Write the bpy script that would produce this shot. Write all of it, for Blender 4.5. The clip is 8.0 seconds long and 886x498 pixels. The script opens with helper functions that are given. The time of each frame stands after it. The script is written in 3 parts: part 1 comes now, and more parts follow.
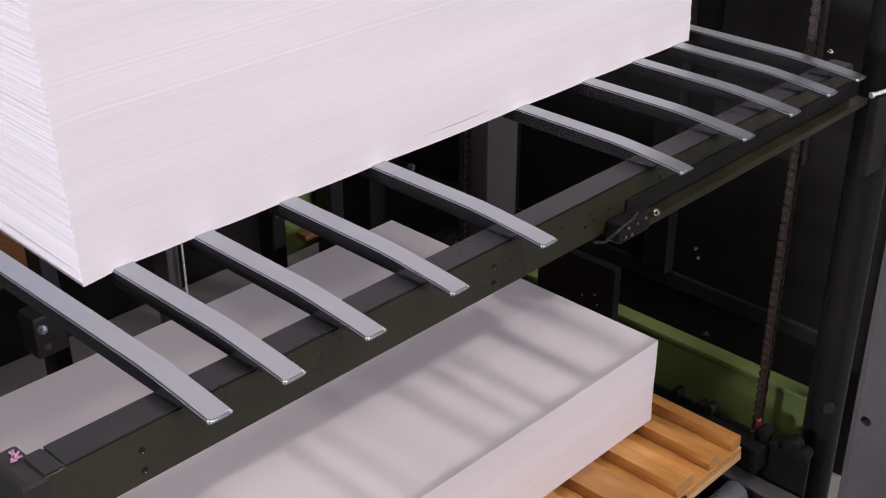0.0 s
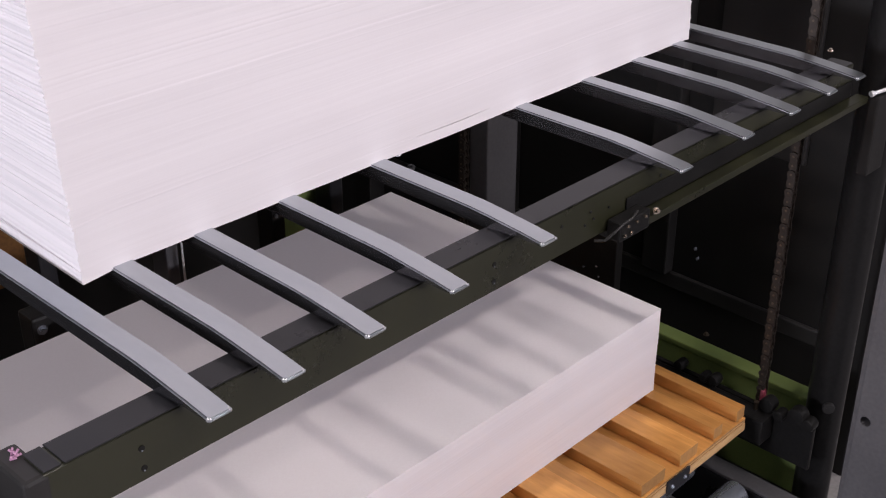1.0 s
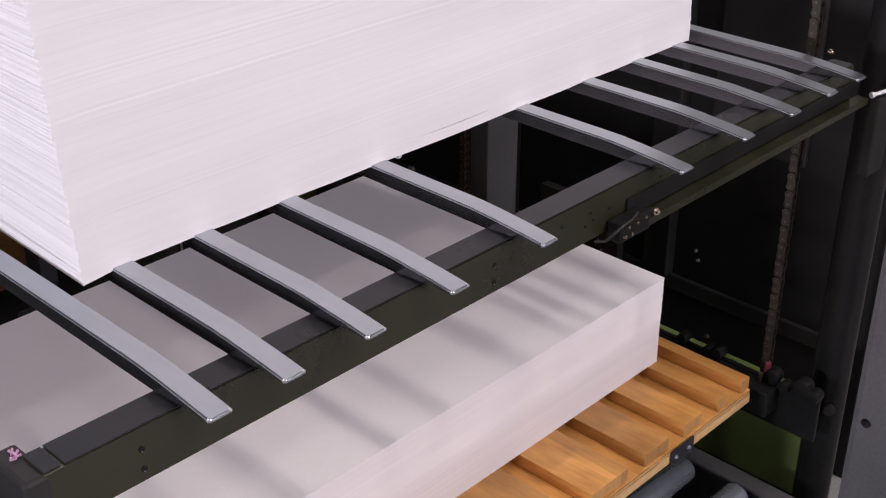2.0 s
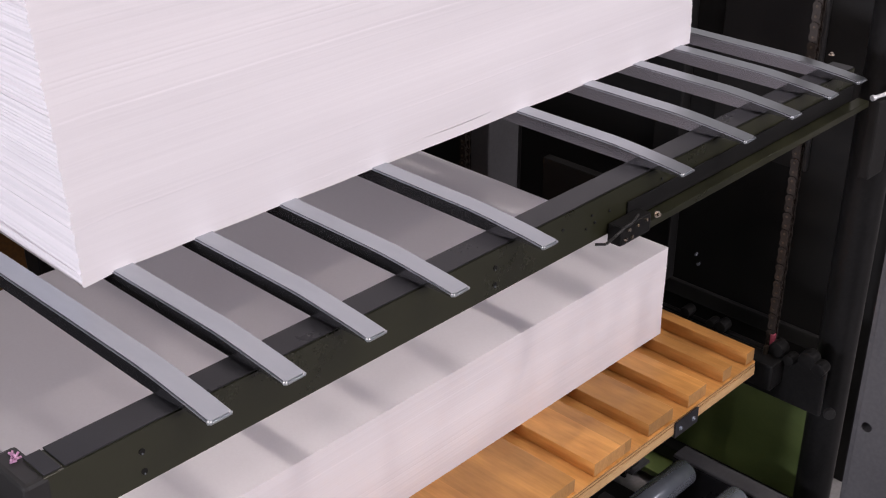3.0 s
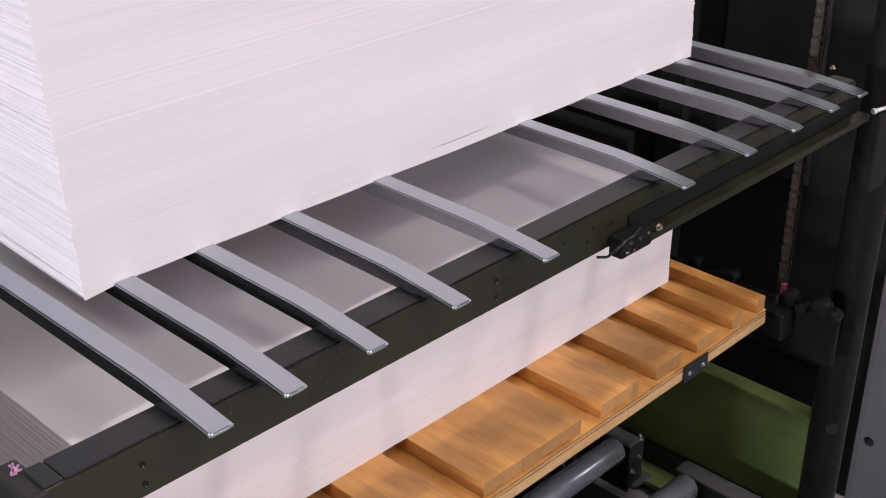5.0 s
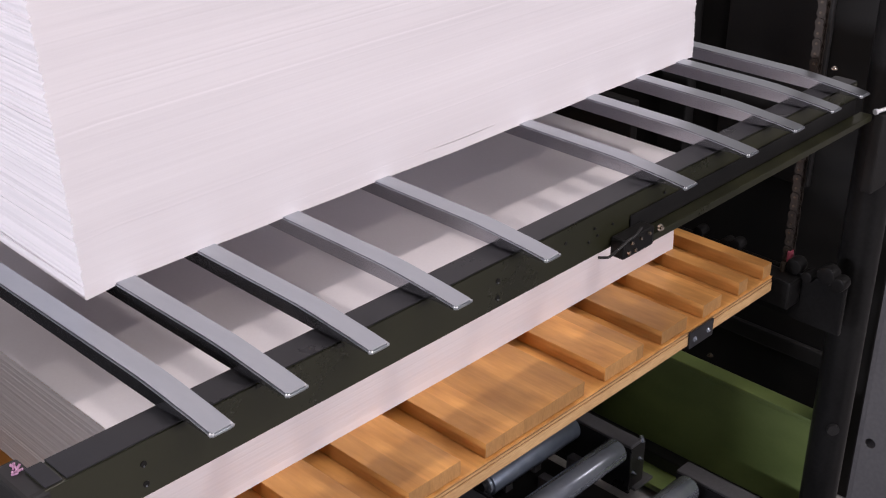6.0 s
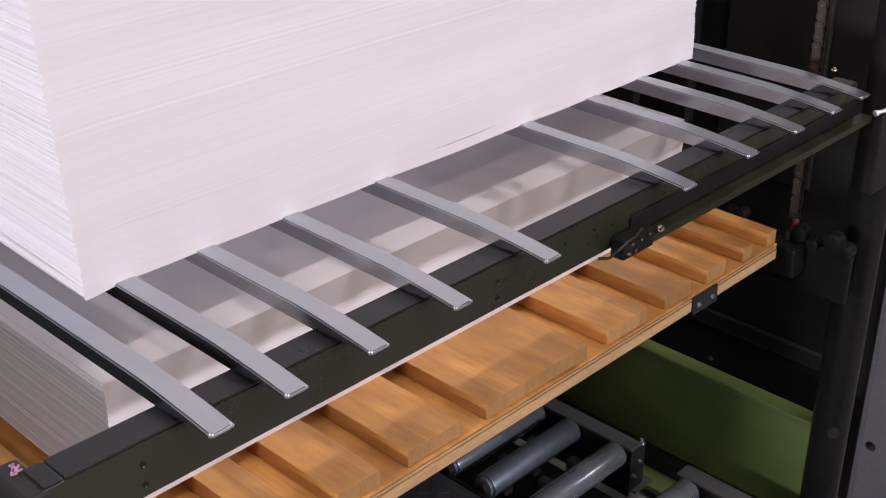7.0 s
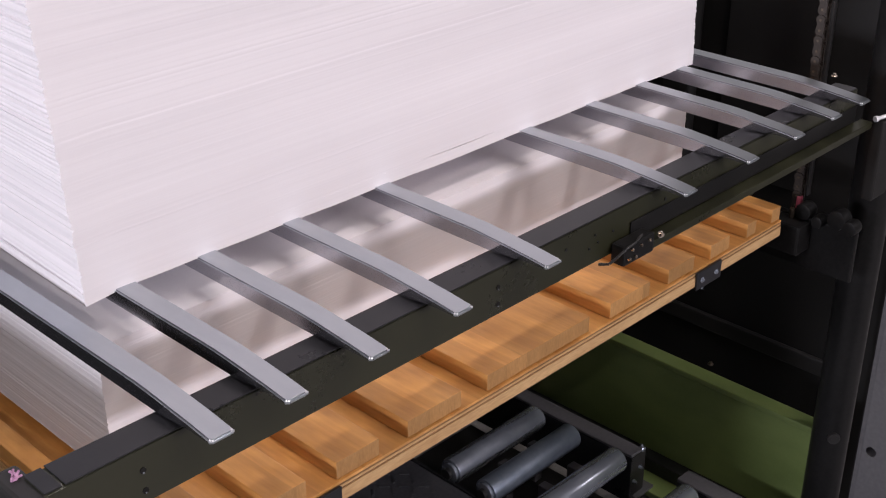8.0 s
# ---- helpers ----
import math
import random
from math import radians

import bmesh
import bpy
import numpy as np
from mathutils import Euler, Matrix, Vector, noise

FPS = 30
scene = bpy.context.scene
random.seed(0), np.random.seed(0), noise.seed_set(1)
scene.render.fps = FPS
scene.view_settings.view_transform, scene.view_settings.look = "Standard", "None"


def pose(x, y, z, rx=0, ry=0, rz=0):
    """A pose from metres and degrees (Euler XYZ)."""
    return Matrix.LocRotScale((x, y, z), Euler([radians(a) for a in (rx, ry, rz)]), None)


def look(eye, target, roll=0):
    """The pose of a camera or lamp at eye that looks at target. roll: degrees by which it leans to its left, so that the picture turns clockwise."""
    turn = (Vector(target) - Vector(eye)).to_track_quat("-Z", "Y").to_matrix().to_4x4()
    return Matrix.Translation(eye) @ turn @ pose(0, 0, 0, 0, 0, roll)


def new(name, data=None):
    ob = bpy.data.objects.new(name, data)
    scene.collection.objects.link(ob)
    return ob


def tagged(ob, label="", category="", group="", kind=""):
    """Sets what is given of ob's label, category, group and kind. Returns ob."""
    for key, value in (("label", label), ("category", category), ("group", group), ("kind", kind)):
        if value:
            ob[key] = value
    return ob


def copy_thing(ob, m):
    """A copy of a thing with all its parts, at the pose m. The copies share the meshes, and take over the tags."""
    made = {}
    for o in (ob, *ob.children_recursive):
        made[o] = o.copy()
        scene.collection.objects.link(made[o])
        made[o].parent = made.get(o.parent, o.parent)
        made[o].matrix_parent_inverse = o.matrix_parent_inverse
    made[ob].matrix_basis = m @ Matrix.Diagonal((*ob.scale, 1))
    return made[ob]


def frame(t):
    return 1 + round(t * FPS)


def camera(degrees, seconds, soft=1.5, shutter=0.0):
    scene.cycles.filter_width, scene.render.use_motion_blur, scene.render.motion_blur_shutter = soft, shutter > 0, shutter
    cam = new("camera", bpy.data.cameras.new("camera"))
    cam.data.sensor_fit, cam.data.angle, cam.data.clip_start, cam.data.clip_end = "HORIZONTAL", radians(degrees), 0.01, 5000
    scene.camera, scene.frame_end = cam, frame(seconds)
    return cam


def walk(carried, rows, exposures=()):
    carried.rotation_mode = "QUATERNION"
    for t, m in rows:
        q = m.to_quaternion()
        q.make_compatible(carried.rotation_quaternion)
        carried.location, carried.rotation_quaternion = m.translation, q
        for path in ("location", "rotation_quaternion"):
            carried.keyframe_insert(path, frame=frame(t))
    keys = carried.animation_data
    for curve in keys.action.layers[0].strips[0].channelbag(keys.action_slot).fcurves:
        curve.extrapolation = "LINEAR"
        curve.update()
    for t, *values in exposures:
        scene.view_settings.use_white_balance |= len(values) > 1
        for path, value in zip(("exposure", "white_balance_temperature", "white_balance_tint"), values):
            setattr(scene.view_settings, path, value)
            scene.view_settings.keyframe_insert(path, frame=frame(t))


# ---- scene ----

# ---------------------------------------------------------------- camera
cam = camera(39.31, 8.0, soft=1.15)
EYE = (-0.511, -0.7154, 0.6026)
TILT = [(0.0, 61.775, -45.992), (0.5, 61.775, -45.992), (1.0, 61.788, -46.003), (1.5, 61.828, -46.000),
        (2.2, 61.900, -45.982), (3.0, 62.040, -45.957), (3.5, 62.219, -45.954), (4.0, 62.415, -45.948), (4.5, 62.593, -45.930),
        (5.2, 62.690, -45.868), (6.0, 62.735, -45.814), (6.5, 62.770, -45.813), (7.0, 62.871, -45.817), (7.5, 62.997, -45.815), (8.0, 63.122, -45.802)]
walk(cam, [(t, pose(*EYE, rx, 0.0624, rz)) for t, rx, rz in TILT])

# ---------------------------------------------------------------- world and lights
world = bpy.data.worlds.new("hall_air")
scene.world = world
world.use_nodes = True
world.node_tree.nodes["Background"].inputs[0].default_value = (0.9, 0.92, 1.0, 1)
world.node_tree.nodes["Background"].inputs[1].default_value = 0.02
scene.view_settings.exposure = 0.0


def hall_lamp(x, y, z, target, watts, size, tint):
    data = bpy.data.lights.new("hall_lamp", "AREA")
    data.shape, data.size, data.size_y = "RECTANGLE", size[0], size[1]
    data.energy, data.color = watts, tint
    ob = new("hall_lamp", data)
    ob.matrix_world = look((x, y, z), target)
    return ob


NEUTRAL, WARM, COOL = (1.0, 0.91, 0.95), (1.0, 0.89, 0.86), (0.97, 0.91, 1.0)
MID = (0.5, 0.3, -0.1)
# two pairs of lamps over the machine, a lamp at its side, the hall's bright end and a far lamp on the left
hall_lamp(-2.40, 0.10, 2.20, MID, 18, (0.50, 0.12), WARM)
hall_lamp(-0.10, -2.15, 2.40, MID, 10, (0.06, 0.06), WARM)
hall_lamp(1.45, -2.15, 2.40, MID, 8, (0.06, 0.06), WARM)
hall_lamp(0.36, -1.19, 3.40, MID, 25, (0.09, 0.09), WARM)
hall_lamp(1.86, -1.19, 3.40, MID, 26, (0.09, 0.09), WARM)
hall_lamp(1.00, -6.00, 1.72, MID, 198, (2.00, 0.40), COOL)
hall_lamp(-4.80, 0.35, 0.60, (0, 0.5, 0.2), 172, (0.60, 0.50), (0.90, 0.885, 1.0))
# three unseen fills, added to lighten bar tops, rollers and dark parts
hall_lamp(6.5, 3.6, 3.10, (1.0, 0.2, 0.0), 20, (5.0, 3.0), NEUTRAL)
hall_lamp(5.6, -3.6, 2.50, MID, 16, (1.20, 0.25), NEUTRAL)
hall_lamp(0.0, -3.0, 3.50, (0.0, -2.99, 0), 8, (5.0, 4.0), NEUTRAL)

# ---------------------------------------------------------------- materials


def mat(name):
    m = bpy.data.materials.new(name)
    m.use_nodes = True
    return m, m.node_tree.nodes, m.node_tree.links, m.node_tree.nodes["Principled BSDF"]


def surface(name, dark, light, rough=(0.4, 0.6), metal=0.0, scale=(8, 8, 8), fine=(140, 140, 140), bump=0.1, depth=0.0002, coat=0.0, spec=0.5, wear=None, island=0.0, stave=0.0, grit=0.5):
    """A painted, metal, wooden or paper surface: cloudy variation, fine grain, relief and, where given, worn specks."""
    m, n, l, b = mat(name)
    co = n.new("ShaderNodeTexCoord")
    big = n.new("ShaderNodeMapping")
    big.inputs["Scale"].default_value = scale
    l.new(co.outputs["Object"], big.inputs["Vector"])
    small = n.new("ShaderNodeMapping")
    small.inputs["Scale"].default_value = fine
    l.new(co.outputs["Object"], small.inputs["Vector"])
    cloud = n.new("ShaderNodeTexNoise")
    cloud.inputs["Scale"].default_value = 1.0
    cloud.inputs["Detail"].default_value = 4
    l.new(big.outputs[0], cloud.inputs["Vector"])
    grain = n.new("ShaderNodeTexNoise")
    grain.inputs["Scale"].default_value = 1.0
    grain.inputs["Detail"].default_value = 3
    l.new(small.outputs[0], grain.inputs["Vector"])
    add = n.new("ShaderNodeMath")
    add.operation = "MULTIPLY_ADD"
    add.inputs[1].default_value = grit
    l.new(grain.outputs["Fac"], add.inputs[0])
    part_of = n.new("ShaderNodeMath")
    part_of.operation = "MULTIPLY"
    part_of.inputs[1].default_value = 1 - grit
    l.new(cloud.outputs["Fac"], part_of.inputs[0])
    l.new(part_of.outputs[0], add.inputs[2])
    ramp = n.new("ShaderNodeValToRGB")
    ramp.color_ramp.elements[0].position, ramp.color_ramp.elements[0].color = 0.36, (*dark, 1)
    ramp.color_ramp.elements[1].position, ramp.color_ramp.elements[1].color = 0.64, (*light, 1)
    l.new(add.outputs[0], ramp.inputs["Fac"])
    colour = ramp.outputs["Color"]
    if island:
        info = n.new("ShaderNodeObjectInfo")
        span = n.new("ShaderNodeMapRange")
        span.inputs["To Min"].default_value, span.inputs["To Max"].default_value = 1 - island, 1 + island
        l.new(info.outputs["Random"], span.inputs["Value"])
        hsv = n.new("ShaderNodeHueSaturation")
        l.new(colour, hsv.inputs["Color"])
        l.new(span.outputs[0], hsv.inputs["Value"])
        colour = hsv.outputs["Color"]
    if stave:
        axes = n.new("ShaderNodeSeparateXYZ")
        l.new(co.outputs["Object"], axes.inputs[0])
        wide = n.new("ShaderNodeMath")
        wide.operation = "DIVIDE"
        wide.inputs[1].default_value = stave
        l.new(axes.outputs["X"], wide.inputs[0])
        whole = n.new("ShaderNodeMath")
        whole.operation = "FLOOR"
        l.new(wide.outputs[0], whole.inputs[0])
        info = n.new("ShaderNodeObjectInfo")
        both = n.new("ShaderNodeMath")
        both.operation = "MULTIPLY_ADD"
        both.inputs[1].default_value = 57.0
        l.new(info.outputs["Random"], both.inputs[0])
        l.new(whole.outputs[0], both.inputs[2])
        dice = n.new("ShaderNodeTexWhiteNoise")
        dice.noise_dimensions = "1D"
        l.new(both.outputs[0], dice.inputs["W"])
        tone = n.new("ShaderNodeMapRange")
        tone.inputs["To Min"].default_value, tone.inputs["To Max"].default_value = 0.84, 1.12
        l.new(dice.outputs["Value"], tone.inputs["Value"])
        hsv = n.new("ShaderNodeHueSaturation")
        l.new(colour, hsv.inputs["Color"])
        l.new(tone.outputs[0], hsv.inputs["Value"])
        colour = hsv.outputs["Color"]
    if wear:
        speck = n.new("ShaderNodeTexNoise")
        speck.inputs["Scale"].default_value = wear[1]
        speck.inputs["Detail"].default_value = 6
        l.new(co.outputs["Object"], speck.inputs["Vector"])
        cut = n.new("ShaderNodeMapRange")
        cut.inputs["From Min"].default_value, cut.inputs["From Max"].default_value = wear[2], wear[2] + 0.05
        l.new(speck.outputs["Fac"], cut.inputs["Value"])
        mix = n.new("ShaderNodeMix")
        mix.data_type = "RGBA"
        l.new(cut.outputs[0], mix.inputs["Factor"])
        l.new(colour, mix.inputs["A"])
        mix.inputs["B"].default_value = (*wear[0], 1)
        colour = mix.outputs["Result"]
    l.new(colour, b.inputs["Base Color"])
    span = n.new("ShaderNodeMapRange")
    span.inputs["From Min"].default_value, span.inputs["From Max"].default_value = 0.35, 0.65
    span.inputs["To Min"].default_value, span.inputs["To Max"].default_value = rough
    l.new(add.outputs[0], span.inputs["Value"])
    l.new(span.outputs[0], b.inputs["Roughness"])
    b.inputs["Metallic"].default_value = metal
    b.inputs["Specular IOR Level"].default_value = spec
    b.inputs["Coat Weight"].default_value = coat
    b.inputs["Coat Roughness"].default_value = 0.25
    relief = n.new("ShaderNodeBump")
    relief.inputs["Strength"].default_value, relief.inputs["Distance"].default_value = bump, depth
    l.new(grain.outputs["Fac"], relief.inputs["Height"])
    l.new(relief.outputs[0], b.inputs["Normal"])
    return m


PAPER = surface("white_paper", (0.785, 0.75, 0.775), (0.845, 0.81, 0.835), (0.65, 0.8), scale=(1.2, 1.2, 28), fine=(5, 5, 620), bump=0.05, depth=0.0005, grit=0.3)
SHEET = surface("sheet_top", (0.82, 0.78, 0.805), (0.85, 0.815, 0.84), (0.5, 0.6), scale=(3, 3, 3), fine=(300, 300, 300), bump=0.03, depth=0.0003)
STEEL = surface("polished_steel", (0.45, 0.482, 0.515), (0.51, 0.537, 0.565), (0.27, 0.35), 1.0, scale=(5, 3, 5), fine=(60, 20, 60), bump=0.01, depth=0.0001, wear=((0.3, 0.3, 0.31), 40, 0.76))
# darker copy of STEEL for the bar sides: shade put into the colour
FLANK = surface("dull_bar_side", (0.38, 0.38, 0.41), (0.46, 0.46, 0.49), (0.13, 0.20), 0.97, scale=(12, 6, 12), grit=0.2, bump=0.01, depth=0.0001)
# near-white and mostly non-metal, so that edge glints sit in the colour
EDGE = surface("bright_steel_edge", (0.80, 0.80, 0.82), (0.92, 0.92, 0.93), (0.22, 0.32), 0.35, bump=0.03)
OLIVE = surface("olive_black_paint", (0.0165, 0.017, 0.009), (0.024, 0.0245, 0.012), (0.25, 0.36), scale=(6, 6, 6), fine=(200, 200, 200), bump=0.03, grit=0.12)
FLANGE = surface("dark_grey_enamel", (0.016, 0.016, 0.018), (0.025, 0.025, 0.028), (0.26, 0.34), spec=0.22, scale=(7, 7, 7), fine=(160, 160, 160), bump=0.03, grit=0.12)
BLACK = surface("black_enamel", (0.017, 0.0162, 0.016), (0.025, 0.024, 0.0237), (0.35, 0.5), bump=0.05, spec=0.35, grit=0.2)
RUBBER = surface("dull_black_cover", (0.009, 0.0088, 0.0088), (0.015, 0.0146, 0.0146), (0.28, 0.40), bump=0.03, spec=0.12)
SOOT = surface("dark_machine_panel", (0.010, 0.0095, 0.0093), (0.016, 0.0152, 0.0148), (0.5, 0.7), scale=(3, 3, 3), bump=0.06, spec=0.25, grit=0.2)
GREY = surface("grey_machine_paint", (0.074, 0.072, 0.077), (0.098, 0.096, 0.102), (0.4, 0.55), spec=0.35, scale=(5, 5, 5), bump=0.08, wear=((0.05, 0.05, 0.05), 30, 0.72))
GREEN = surface("green_machine_paint", (0.135, 0.182, 0.058), (0.198, 0.260, 0.088), (0.30, 0.42), scale=(9, 5, 9), bump=0.03, grit=0.1)
WOOD = surface("varnished_beech", (0.44, 0.195, 0.050), (0.70, 0.350, 0.104), (0.32, 0.46), scale=(26, 9, 26), fine=(170, 9, 170), bump=0.08, depth=0.0003, island=0.11, stave=0.031, grit=0.24, wear=((0.32, 0.14, 0.04), 26, 0.72))
ENDGRAIN = surface("beech_end_grain", (0.36, 0.18, 0.058), (0.50, 0.27, 0.10), (0.45, 0.6), scale=(60, 60, 14), fine=(400, 400, 120), bump=0.12, island=0.08, stave=0.036)
PLY = surface("plywood_ply", (0.46, 0.26, 0.11), (0.66, 0.43, 0.21), (0.5, 0.65), scale=(9, 9, 60), fine=(60, 60, 500), bump=0.2)
PLYDARK = surface("plywood_cross_ply", (0.10, 0.05, 0.022), (0.36, 0.20, 0.085), (0.55, 0.7), scale=(9, 9, 40), fine=(300, 300, 300), bump=0.3)
PINS = surface("worn_pin_steel", (0.09, 0.07, 0.055), (0.15, 0.12, 0.09), (0.3, 0.4), 0.8)
CHAIN = surface("oiled_chain_steel", (0.019, 0.014, 0.011), (0.042, 0.031, 0.024), (0.45, 0.6), 0.4, scale=(40, 40, 40), bump=0.1)
RED = surface("red_paint_mark", (0.22, 0.03, 0.05), (0.38, 0.08, 0.12), (0.4, 0.5))
PINK = surface("pink_wire_insulation", (0.26, 0.10, 0.20), (0.50, 0.28, 0.42), (0.3, 0.4))
ZINC = surface("zinc_roller_steel", (0.40, 0.435, 0.50), (0.50, 0.54, 0.61), (0.20, 0.27), 0.72, scale=(4, 9, 9), fine=(50, 50, 50), bump=0.01, depth=0.00005)
BLUEGREY = surface("worn_blue_grey_steel", (0.20, 0.24, 0.30), (0.28, 0.32, 0.38), (0.32, 0.42), 0.7, scale=(5, 9, 9), fine=(50, 50, 50), bump=0.01, depth=0.00005)
TREAD = surface("grey_tread_plate", (0.085, 0.085, 0.095), (0.13, 0.13, 0.142), (0.35, 0.55), 0.5, scale=(10, 10, 10), bump=0.1)
CONCRETE = surface("sealed_concrete", (0.25, 0.24, 0.235), (0.34, 0.325, 0.32), (0.5, 0.7), scale=(2, 2, 2), bump=0.15)
PLASTER = surface("hall_plaster", (0.42, 0.42, 0.42), (0.5, 0.5, 0.5), (0.7, 0.85), scale=(1, 1, 1), fine=(40, 40, 40))
AMBER = surface("brown_board", (0.13, 0.055, 0.014), (0.24, 0.11, 0.03), (0.5, 0.7), scale=(5, 5, 12), bump=0.1)
BRASS = surface("warm_bolt_steel", (0.55, 0.46, 0.38), (0.75, 0.66, 0.56), (0.15, 0.25), 1.0)

# ---------------------------------------------------------------- mesh helpers


def box(bm, x0, x1, y0, y1, z0, z1, bevel=0.0, seg=2, m=None):
    r = bmesh.ops.create_cube(bm, size=1.0)
    vs = r["verts"]
    bmesh.ops.scale(bm, vec=(x1 - x0, y1 - y0, z1 - z0), verts=vs)
    bmesh.ops.translate(bm, vec=((x0 + x1) / 2, (y0 + y1) / 2, (z0 + z1) / 2), verts=vs)
    if bevel:
        es = list({e for v in vs for e in v.link_edges})
        r = bmesh.ops.bevel(bm, geom=es, offset=bevel, segments=seg, profile=0.6, affect="EDGES")
        vs = list({v for f in r["faces"] for v in f.verts} | {v for v in vs if v.is_valid})
    if m is not None:
        bmesh.ops.transform(bm, matrix=m, verts=vs)
    return bm


def rod(bm, a, b, r, seg=20, r2=None, bevel=0.0):
    a, b = Vector(a), Vector(b)
    d = b - a
    m = Matrix.Translation((a + b) / 2) @ d.to_track_quat("Z", "Y").to_matrix().to_4x4()
    made = bmesh.ops.create_cone(bm, cap_ends=True, segments=seg, radius1=r, radius2=r if r2 is None else r2, depth=d.length, matrix=m)
    if bevel:
        caps = [f for f in {f for v in made["verts"] for f in v.link_faces} if len(f.verts) > 4]
        es = list({e for f in caps for e in f.edges})
        bmesh.ops.bevel(bm, geom=es, offset=bevel, segments=2, profile=0.6, affect="EDGES")
    return bm


def part(name, bm, material, parent=None, label="", smooth=False):
    me = bpy.data.meshes.new(name)
    bmesh.ops.recalc_face_normals(bm, faces=bm.faces)
    bm.to_mesh(me)
    bm.free()
    for k in (material if isinstance(material, (list, tuple)) else [material]):
        me.materials.append(k)
    if smooth:
        me.polygons.foreach_set("use_smooth", [True] * len(me.polygons))
        me.set_sharp_from_angle(angle=radians(38))
    ob = new(name, me)
    ob.parent = parent
    if label:
        tagged(ob, label)
    return ob


def twin(ob, x, y, z):
    """Another part on the same mesh, moved."""
    o = new(ob.name.split(".")[0], ob.data)
    o.parent = ob.parent
    o.location = (x, y, z)
    return o


def B(*a, **k):
    return box(bmesh.new(), *a, **k)


def hexbolt(name, parent, at, axis, r, h, material, washer=True):
    """A bolt head on its washer; axis: the way the head points."""
    a = Vector(at)
    d = Vector(axis).normalized()
    bm = bmesh.new()
    if washer:
        rod(bm, a, a + d * h * 0.25, r * 1.5, 18)
    rod(bm, a + d * h * 0.2, a + d * h, r, 6, r * 0.9)
    rod(bm, a + d * h * 0.9, a + d * h * 1.15, r * 0.55, 12)
    return part(name, bm, material, parent)


def empty(name, label, category, at=(0, 0, 0), group="", kind=""):
    ob = new(name)
    ob.location = at
    return tagged(ob, label, category, group, kind)


def structure(name, bm, material, label, category, smooth=False):
    return tagged(part(name, bm, material, None, label, smooth), label, category, "", "structure")


# ---------------------------------------------------------------- the hall and the machine's frame
FLOOR = -0.95
structure("floor", B(-6, 9, -9, 7, FLOOR - 0.1, FLOOR), CONCRETE, "grey sealed concrete floor under the machine", "floor")
structure("wall_south", B(-6, 9, -9.2, -9, FLOOR, 3.6), PLASTER, "plain grey hall wall", "wall")
structure("wall_north", B(-6, 9, 7, 7.2, FLOOR, 3.6), PLASTER, "plain grey hall wall", "wall")
structure("wall_west", B(-6.2, -6, -9, 7, FLOOR, 3.6), PLASTER, "plain grey hall wall", "wall")
structure("wall_east", B(9, 9.2, -9, 7, FLOOR, 3.6), PLASTER, "plain grey hall wall", "wall")
structure("ceiling", B(-6, 9, -9, 7, 3.6, 3.7), PLASTER, "plain pale hall ceiling", "ceiling")


